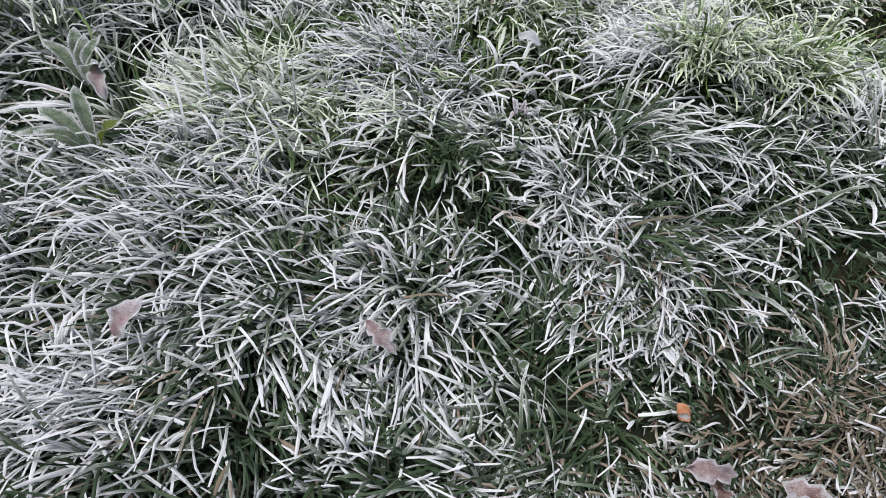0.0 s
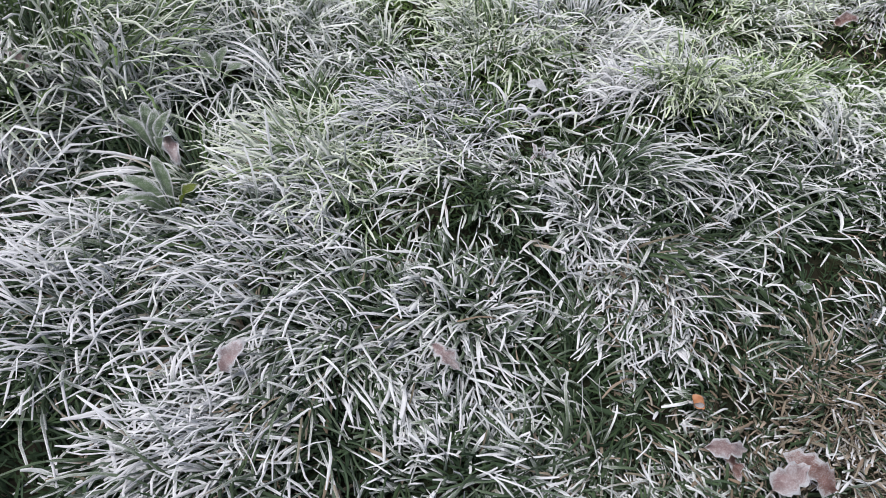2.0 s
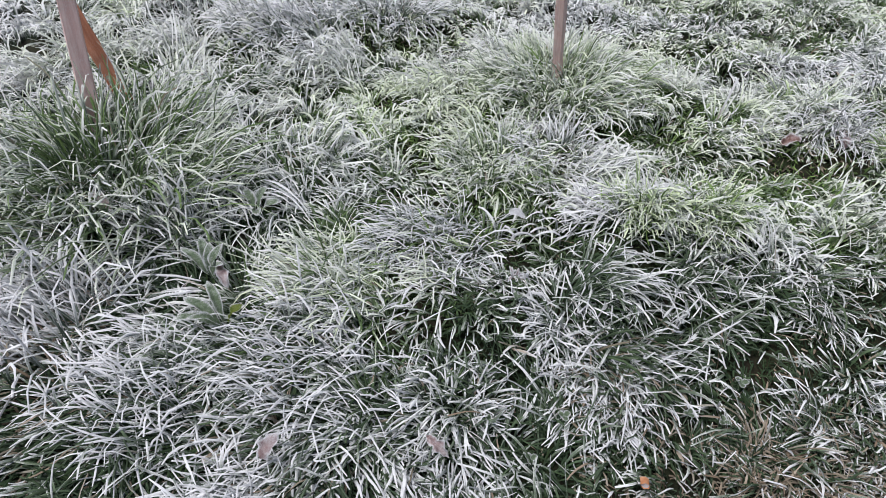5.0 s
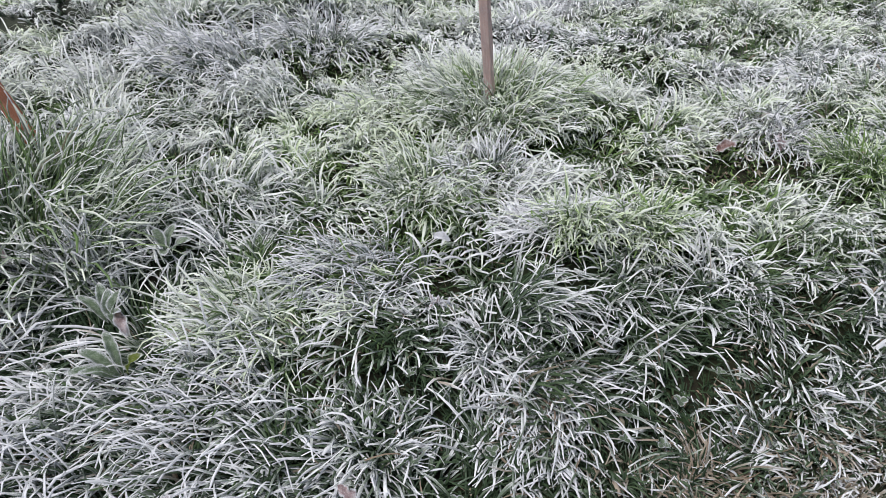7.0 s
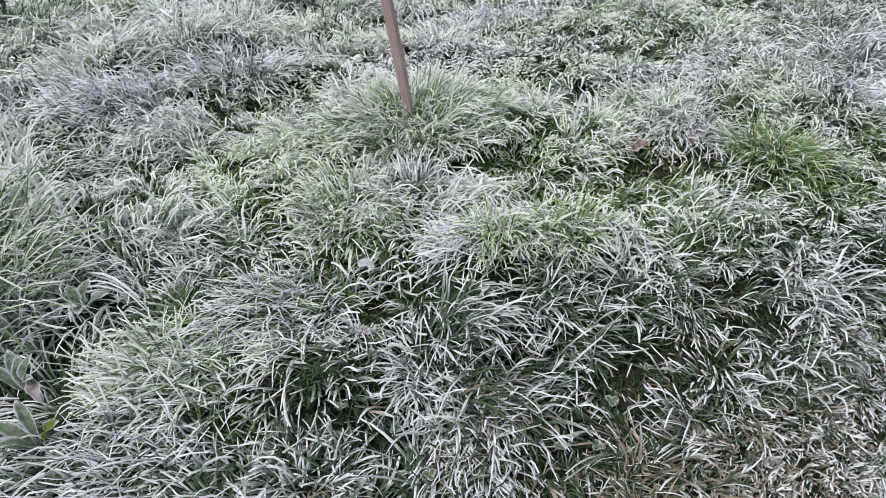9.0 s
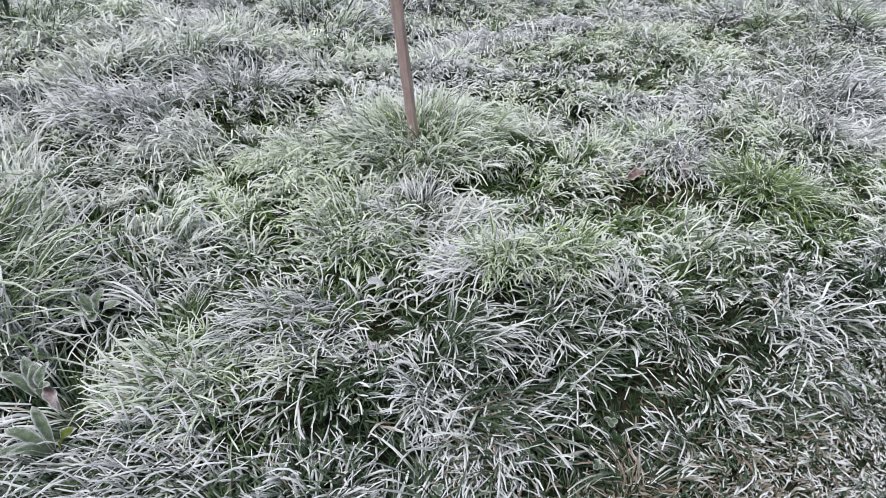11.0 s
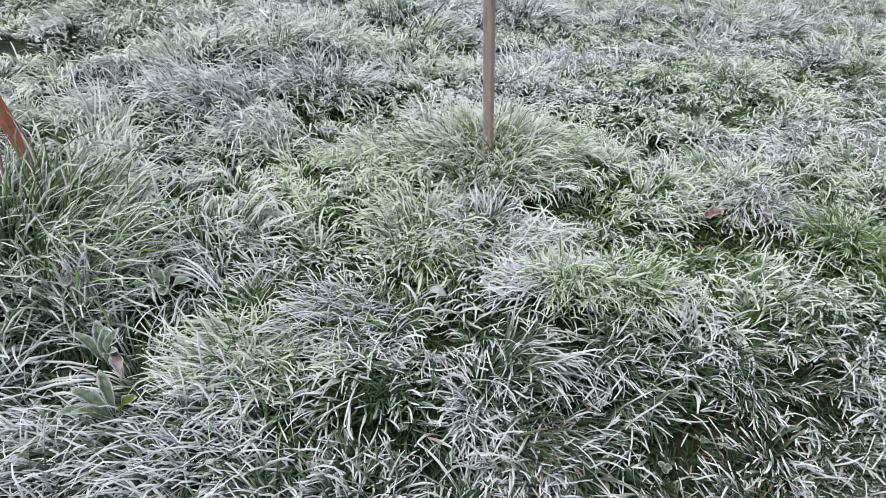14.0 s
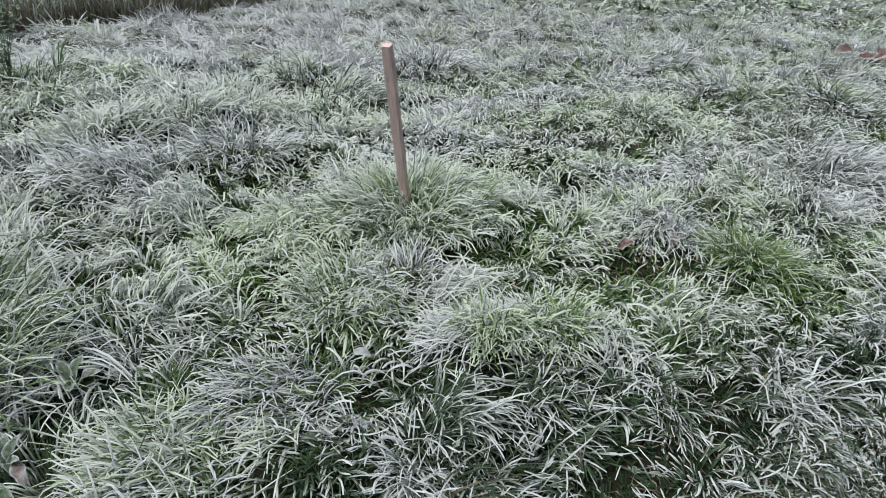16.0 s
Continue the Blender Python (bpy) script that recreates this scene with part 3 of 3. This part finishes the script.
tussock(0.22, -0.31, 0.12, 0.072, 340, 0.3, 0.42, 0.18, "frosted tussock with dry tips", 21, DOWN)
tussock(-0.27, -0.63, 0.12, 0.085, 420, 0.25, 0.5, 0.06, "white frosted tussock bent over a dead leaf", 22, 3.9)
tussock(0.02, -0.60, 0.11, 0.060, 380, 0.5, 0.34, 0.05, "low frosted green tussock", 23)
tussock(-0.04, -0.42, 0.11, 0.064, 340, 0.5, 0.34, 0.12, "low frosted green tussock", 24)
tussock(-0.76, -0.42, 0.16, 0.16, 420, 0.0, 0.7, 0.3, "flattened frosted straw over a dark hollow", 25, 3.2, 0.0044)
tussock(0.06, 0.33, 0.12, 0.10, 320, 0.4, 0.6, 0.3, "frosted tussock with dead stems", 26)
tussock(-0.08, 0.26, 0.14, 0.11, 380, 0.5, 0.32, 0.04, "yellow-green frosted tussock beside a hollow", 27, yellow=0.35)


# ---- stakes ----
def stake(foot, top, wide, deep, mat, label, turn=0.0):
    """A rough sawn square stake from its foot in the soil to its sawn top."""
    foot, top = Vector(foot), Vector(top)
    axis = top - foot
    rnd = random.Random(str(label))
    bm = bmesh.new()
    rows = 14
    ch = 0.12
    ring = [(-1 + ch, -1), (1 - ch, -1), (1, -1 + ch), (1, 1 - ch), (1 - ch, 1), (-1 + ch, 1), (-1, 1 - ch), (-1, -1 + ch)]
    last = None
    for i in range(rows + 1):
        z = axis.length * i / rows
        k = 0.35 + 0.65 * min(1, i / 2.0) if i < 2 else 1
        if i == rows:
            k = 0.95
        vs = [bm.verts.new(((px * wide / 2) * k + rnd.uniform(-1, 1) * 0.0009, (py * deep / 2) * k + rnd.uniform(-1, 1) * 0.0009, z)) for px, py in ring]
        if last:
            for j in range(8):
                bm.faces.new((last[j], last[(j + 1) % 8], vs[(j + 1) % 8], vs[j]))
        else:
            bm.faces.new(vs[::-1])
        last = vs
    bm.faces.new(last)
    ob = part("stake", bm, mat)
    ob.matrix_world = Matrix.Translation(foot) @ axis.to_track_quat("Z", "Y").to_matrix().to_4x4() @ pose(0, 0, 0, 0, 0, turn)
    return tagged(ob, label, "wooden stake", "stakes in the meadow")


middle_stake = stake((0.037, 0.751, -0.15), (-0.037, 0.577, 0.476), 0.024, 0.021, PINK_WOOD, "weathered pinkish wooden stake standing in tall grass", 8)
stake((-0.998, 0.051, -0.15), (-1.049, 0.184, 0.5), 0.036, 0.028, PINK_WOOD, "pale pinkish wooden stake crossing a second one", 20)
stake((-0.957, 0.195, -0.15), (-1.135, 0.215, 0.27), 0.034, 0.026, RED_WOOD, "short leaning red-brown wooden stake in dark green grass", -35)


def frost_fringe(post, wide, deep, z0, z1, side, seed):
    """Needles of hoar frost along one edge of a stake."""
    r = random.Random(seed)
    bm = bmesh.new()
    for k in range(130):
        z, reach, w = r.uniform(z0, z1), r.uniform(0.002, 0.006), r.uniform(0.0008, 0.0016)
        root = Vector((side * wide * 0.46, r.uniform(-0.48, 0.48) * deep, z))
        tip = root + Vector((side * reach, r.uniform(-1, 1) * 0.002, r.uniform(-0.6, 1) * reach))
        base = [bm.verts.new(root + Vector((0, w * math.cos(a), w * math.sin(a)))) for a in (0, 2.09, 4.19)]
        top = bm.verts.new(tip)
        for j in range(3):
            bm.faces.new((base[j], base[(j + 1) % 3], top))
        bm.faces.new(base[::-1])
    return part("frost_fringe", bm, WHITE_LEAF, post, "spiky white hoar frost along one edge")


frost_fringe(middle_stake, 0.024, 0.021, 0.16, 0.62, -1, 12)


# ---- leaves and litter ----
def leaf_bm(length, width, tip=0.6, wave=0.0, fold=0.25, arch=0.3, rows=9, cols=5, seed=0, ragged=0.0, lobes=0):
    """A leaf along +x from its stalk at the origin: outline, fold along the midrib, arch and waves."""
    r = random.Random(seed)
    bm = bmesh.new()
    grid = []
    edge = bm.verts.layers.float.new("rim")
    for i in range(rows + 1):
        t = i / rows
        w = width / 2 * (math.sin(math.pi * min(1, t ** tip)) ** 0.6 if 0 < t < 1 else 0.04)
        if lobes:
            w *= 1 - 0.32 * (0.5 + 0.5 * math.cos(2 * math.pi * lobes * t))
        w *= 1 + ragged * r.uniform(-1, 1)
        line = []
        for j in range(cols):
            u = -1 + 2 * j / (cols - 1)
            x = length * t + ragged * length * 0.04 * r.uniform(-1, 1)
            y = u * w
            z = fold * abs(y) + length * arch * math.sin(math.pi * t * 0.9) * 0.5 + wave * math.sin(9 * t + 3 * u) * abs(u) + ragged * 0.012 * r.uniform(-1, 1)
            vert = bm.verts.new((x, y, z))
            vert[edge] = max(abs(u), 2 * t - 1) ** 4
            line.append(vert)
        grid.append(line)
    for a, b in zip(grid, grid[1:]):
        for j in range(cols - 1):
            bm.faces.new((a[j], a[j + 1], b[j + 1], b[j]))
    bmesh.ops.solidify(bm, geom=bm.faces[:], thickness=0.0007)
    for f in bm.faces:
        f.smooth = True
    return bm


def dead_leaf(x, y, z, length, width, mat, label, seed, rx=0, ry=0, rz=0, ragged=0.25, lobes=3, arch=0.4):
    ob = part("fallen_leaf", leaf_bm(length, width, 0.8, 0.004, 0.3, arch, 11, 7, seed, ragged, lobes), mat)
    ob.matrix_world = pose(x, y, z, 12 + abs(rx), ry, 0) @ pose(0, 0, 0, 0, 0, rz) @ Matrix.Translation((-length / 2, 0, 0))
    tagged(ob, label, "fallen leaf", "fallen leaves")
    return ob


dead_leaf(-0.036, -0.503, -0.050, 0.046, 0.020, PINK_LEAF, "pale pinkish curled dead leaf lying on frosted grass", 1, 15, 8, -25, 0.35)
dead_leaf(-0.272, -0.561, -0.062, 0.046, 0.030, PINK_LEAF, "pale pinkish dead leaf half hidden under white blades", 2, 30, -12, 60, 0.12)
dead_leaf(0.30, -0.51, -0.082, 0.05, 0.024, PINK_LEAF, "lilac-grey curled dead leaf on short grass", 3, -15, 10, 15, 0.3, 2, 0.6)
dead_leaf(0.315, -0.525, -0.095, 0.03, 0.02, BROWN_LEAF, "small crumpled brown dead leaf on short grass", 4, 10, 0, -60, 0.4)
dead_leaf(0.405, -0.505, -0.095, 0.07, 0.04, BROWN_LEAF, "reddish-brown broken dead leaf on short grass", 5, -8, 5, 160, 0.3, 2, 0.25)
dead_leaf(0.375, -0.525, -0.084, 0.05, 0.035, PINK_LEAF, "pinkish torn dead leaf beside a brown one", 6, 10, -12, 40, 0.4, 2, 0.2)
dead_leaf(0.64, 0.57, 0.0, 0.055, 0.035, BROWN_LEAF, "light brown dead leaf in a hollow of the grass", 7, 10, -10, 20, 0.2)
dead_leaf(0.78, 0.62, 0.005, 0.05, 0.03, PINK_LEAF, "pale frosted dead leaf in a hollow of the grass", 8, -12, 6, 100, 0.3)
dead_leaf(-0.480, -0.300, -0.02, 0.05, 0.02, PINK_LEAF, "pale pinkish dead leaf beside a rosette of broad leaves", 9, 10, 20, -40, 0.2, 0)
dead_leaf(0.0, 0.0, 0.02, 0.036, 0.017, WHITE_LEAF, "small white frosted leaf lying in a dark hollow", 10, 20, 0, -12, 0.1, 0, 0.5)
for i, (bx, by) in enumerate(((3.2, 3.85), (3.3, 3.95), (3.42, 3.8), (3.1, 4.05))):
    dead_leaf(bx, by, on_land(bx, by, 0.07), 0.22, 0.13, BROWN_LEAF, "large brown dead leaf among green tussocks", 20 + i, 10 - 9 * i, 12, 70 * i, 0.2, 2, 0.3)


def rosette(x, y, leaves, label, up=0.0):
    """A rosette of broad leaves; leaves: heading, pitch, length, width, material."""
    ob = new("broad_leaved_plant")
    ob.location = (x, y, on_land(x, y, up))
    for i, (az, pitch, length, width, mat) in enumerate(leaves):
        lf = part("leaf", leaf_bm(length, width * 0.7, 1.4, 0.003, 0.55, 0.3, 12, 7, i + 3, 0.06), mat, ob, "yellow-green leaf with little frost" if mat is YELLOW_LEAF else "")
        lf.matrix_local = pose(0, 0, 0, 0, 0, az) @ pose(0.006, 0, 0.004 * i, 0, -pitch, 0)
    return tagged(ob, label, "weed", "broad-leaved weeds")


rosette(-0.515, -0.285, [(110, 62, 0.07, 0.03, BROAD), (55, 66, 0.075, 0.03, BROAD), (130, 40, 0.075, 0.028, BROAD), (165, 30, 0.07, 0.026, BROAD), (-20, 50, 0.06, 0.025, BROAD)],
        "rosette of grey-green frosted upright broad leaves", 0.058)
rosette(-0.444, -0.370, [(170, 22, 0.085, 0.032, BROAD), (200, 16, 0.08, 0.032, BROAD), (138, 34, 0.08, 0.026, BROAD), (215, 30, 0.06, 0.024, BROAD), (20, 48, 0.05, 0.03, YELLOW_LEAF)],
        "rosette of wavy frosted leaves, one of them yellow-green", 0.05)
rosette(-0.517, -0.097, [(15, 35, 0.06, 0.034, BROAD), (140, 30, 0.055, 0.03, BROAD), (-60, 30, 0.05, 0.028, BROAD), (80, 45, 0.05, 0.026, BROAD)],
        "small rosette of rounded frosted leaves", 0.05)
rosette(-0.77, -0.19, [(160, 20, 0.07, 0.03, PINK_LEAF), (200, 24, 0.06, 0.025, BROAD), (40, 35, 0.05, 0.028, BROAD)], "wilted grey-lilac rosette flattened by frost", 0.05)


def orange_stub(x, y, z):
    """A short, slightly squashed paper tube with a torn rim."""
    ob = new("orange_filter_stub")
    ob.matrix_world = pose(x, y, z, 66, 0, -6)
    r = random.Random(5)
    bm = bmesh.new()
    rows = []
    for i in range(5):
        rows.append([bm.verts.new((0.0068 * math.cos(a) * (1 - 0.06 * i / 4), 0.0048 * math.sin(a), -0.009 + 0.018 * i / 4 + (r.uniform(-1, 1) * 0.0012 if i in (0, 4) else 0)))
                     for a in [2 * math.pi * k / 14 for k in range(14)]])
    for a, b in zip(rows, rows[1:]):
        for k in range(14):
            bm.faces.new((a[k], a[(k + 1) % 14], b[(k + 1) % 14], b[k]))
    part("paper_wrap", bm, ORANGE, ob)
    bm = bmesh.new()
    bmesh.ops.create_cone(bm, cap_ends=True, segments=14, radius1=0.0055, radius2=0.0055, depth=0.012)
    bmesh.ops.scale(bm, vec=(1.1, 0.75, 1), verts=bm.verts)
    part("filter_plug", bm, WHITE_LEAF, ob, "pale fibrous plug")
    return tagged(ob, "small orange paper stub lying on short grass", "litter")


orange_stub(0.27, -0.463, -0.072)


def clover(x, y, z, size, mat, label, seed):
    ob = new("clover")
    ob.matrix_world = pose(x, y, z, 0, 0, seed * 47)
    bm = bmesh.new()
    bmesh.ops.create_cone(bm, cap_ends=True, segments=6, radius1=0.0009, radius2=0.0007, depth=0.03)
    st = part("stem", bm, BROAD, ob)
    st.location = (0, 0, -0.0145)
    for k in range(3):
        lf = part("leaflet", leaf_bm(size, size * 0.95, 0.95, 0.0, 0.2, 0.2, 6, 5, k), mat, ob)
        lf.matrix_local = pose(0, 0, 0, 0, 0, 120 * k) @ pose(0, 0, 0, 0, -12 - 6 * (seed % 3), 0)
    return tagged(ob, label, "clover", "clover among the grass")


cr = random.Random(31)
CLOVER_SPOTS = [(0.05, -0.4), (0.16, -0.36), (0.3, -0.25), (0.44, -0.22), (0.36, -0.3), (0.1, -0.3), (0.0, -0.1), (0.05, -0.05), (0.02, -0.2), (0.25, -0.15),
                (0.5, -0.15), (0.55, -0.05), (0.2, -0.12), (-0.02, -0.3), (0.33, -0.2), (0.42, -0.32), (0.12, -0.45), (0.6, -0.25), (-0.1, -0.35), (0.48, -0.05)]
for i, (cx, cy) in enumerate(CLOVER_SPOTS):
    clover(cx + cr.uniform(-0.02, 0.02), cy + cr.uniform(-0.02, 0.02), on_land(cx, cy, 0.03 + cr.uniform(0, 0.014)), cr.uniform(0.009, 0.014), BROAD, "small grey-green frosted clover with three leaflets", i)


def pink_flower(x, y, z):
    """A wilted pinkish flower head, its petals curled and white with frost."""
    ob = new("wilted_flower")
    ob.location = (x, y, z)
    r = random.Random(9)
    for k in range(14):
        pt = part("petal", leaf_bm(r.uniform(0.012, 0.02), 0.006, 0.8, 0.002, 0.4, 0.7, 6, 3, k, 0.1), PINK_LEAF if k % 3 else WHITE_LEAF, ob)
        pt.matrix_local = pose(r.uniform(-0.012, 0.012), r.uniform(-0.01, 0.01), r.uniform(-0.004, 0.006), r.uniform(-30, 30), r.uniform(-60, 10), 137.5 * k)
    bm = bmesh.new()
    bmesh.ops.create_cone(bm, cap_ends=True, segments=6, radius1=0.0013, radius2=0.001, depth=0.07)
    st = part("stem", bm, BROAD, ob)
    st.location = (0, 0, -0.036)
    return tagged(ob, "wilted pinkish flower head white with frost", "flower")


pink_flower(0.03, -0.19, 0.025)


# long arching blades, white with frost, round the hollow
def arching_blades():
    r = np.random.default_rng(77)
    x = np.array([-0.035, -0.025, -0.015, 0.03, 0.05, 0.07, 0.09, 0.04, 0.10, 0.06])
    y = np.array([0.03, 0.035, 0.03, 0.07, 0.09, 0.08, 0.10, 0.05, 0.06, 0.11])
    n = len(x)
    az = np.array([2.6, -0.9, -0.4, 4.0, 4.1, 3.9, 4.2, 4.4, 3.8, 4.0])
    base = (0.03, 0.05, on_land(0.03, 0.05))
    me = blade_mesh("arching_blades", x, y, az, r.uniform(0.10, 0.14, n), np.full(n, 0.1), np.full(n, 2.1), np.full(n, 0.0055), np.full(n, 0.9), np.zeros(n), 8, 3, 0.03, 0.2, base, r)
    ob = new("arching_grass", me)
    ob.location = base
    tagged(ob, "long arching grass blades thick with white frost", "grass tussock", "tussocks in the meadow")


arching_blades()


# ---- the far edge: a bank of bare earth and a feathery weed ----
def earth_bank():
    r = np.random.default_rng(3)
    u = np.linspace(0, 1, 260)
    v = np.linspace(0, 1, 18)
    U, V = np.meshgrid(u, v)
    cx, cy = -6.52 + 9.23 * U, -6.5 + 20.0 * U
    bx = cx - 2.2 * V
    by = cy + 0.9 * V
    rough = waves(21, 0.3)(bx, by) * 0.03 + waves(22, 0.1)(bx, by) * 0.012
    bz = land(bx, by) - 0.03 + 0.55 * (smooth(0, 0.5, V) - smooth(0.6, 1, V)) * smooth(0, 0.06, U) * smooth(1, 0.94, U) + rough * smooth(0, 0.2, V) * smooth(1, 0.9, V)
    idn = np.arange(U.size).reshape(U.shape)
    q = np.stack([idn[:-1, :-1], idn[:-1, 1:], idn[1:, 1:], idn[1:, :-1]], -1).reshape(-1, 4)
    ob = new("earth_bank", quad_mesh("earth_bank", np.stack([bx, by, bz], -1).reshape(-1, 3), q, EARTH))
    tagged(ob, "brown bank of bare earth behind the meadow", "bank", kind="structure")


earth_bank()


def bank_grass():
    """Tall dead grass along the foot of the bank."""
    r = np.random.default_rng(52)
    n = 7000
    y = r.uniform(0.6, 7.0, n)
    x = -3.72 + 0.4615 * (y + 0.5) - np.abs(r.normal(0.1, 0.2, n))
    length, lean, curl = r.uniform(0.15, 0.42, n), np.abs(r.normal(0.1, 0.15, n)), np.abs(r.normal(0.5, 0.4, n))
    green = np.where(r.random(n) < 0.12, -r.random(n), r.uniform(0.5, 1, n))
    me = blade_mesh("bank_grass", x, y, r.uniform(0, 6.28, n), length, lean, curl, r.uniform(0.005, 0.009, n), r.uniform(0.05, 0.4, n), green, 3, 2, 0.05, 0.3, r=r)
    tagged(new("bank_grass", me), "tall dead brown grass at the foot of a bank", "grass", kind="stuff")


bank_grass()


def feathery_weed(x, y, seed=4):
    ob = new("feathery_weed")
    ob.location = (x, y, on_land(x, y))
    r = random.Random(seed)
    for k in range(9):
        az, lean, h = r.uniform(0, 6.28), r.uniform(0.1, 0.5), r.uniform(0.24, 0.4)
        bm = bmesh.new()
        pts = [Vector((math.cos(az) * lean * h * t * t, math.sin(az) * lean * h * t * t, h * t)) for t in [i / 10 for i in range(11)]]
        last = None
        for i, p0 in enumerate(pts):
            rr = 0.0022 * (1 - 0.7 * i / 10)
            ring = [bm.verts.new(p0 + Vector((rr * math.cos(a), rr * math.sin(a), 0))) for a in (0, 2.09, 4.19)]
            if last:
                for j in range(3):
                    bm.faces.new((last[j], last[(j + 1) % 3], ring[(j + 1) % 3], ring[j]))
            last = ring
        for i in range(3, 11):
            for m in range(7):
                a = r.uniform(0, 6.28)
                d = Vector((math.cos(a), math.sin(a), r.uniform(0, 0.7))).normalized() * r.uniform(0.018, 0.04) * (1.3 - i / 14)
                n = d.cross(Vector((0, 0, 1))).normalized() * 0.0035
                p0 = pts[i]
                bm.faces.new([bm.verts.new(c) for c in (p0, p0 + d * 0.5 + n, p0 + d, p0 + d * 0.5 - n)])
        part("stalk", bm, BROAD, ob)
    return tagged(ob, "feathery grey-green weed dusted with frost", "weed")


feathery_weed(-1.60, 1.42)
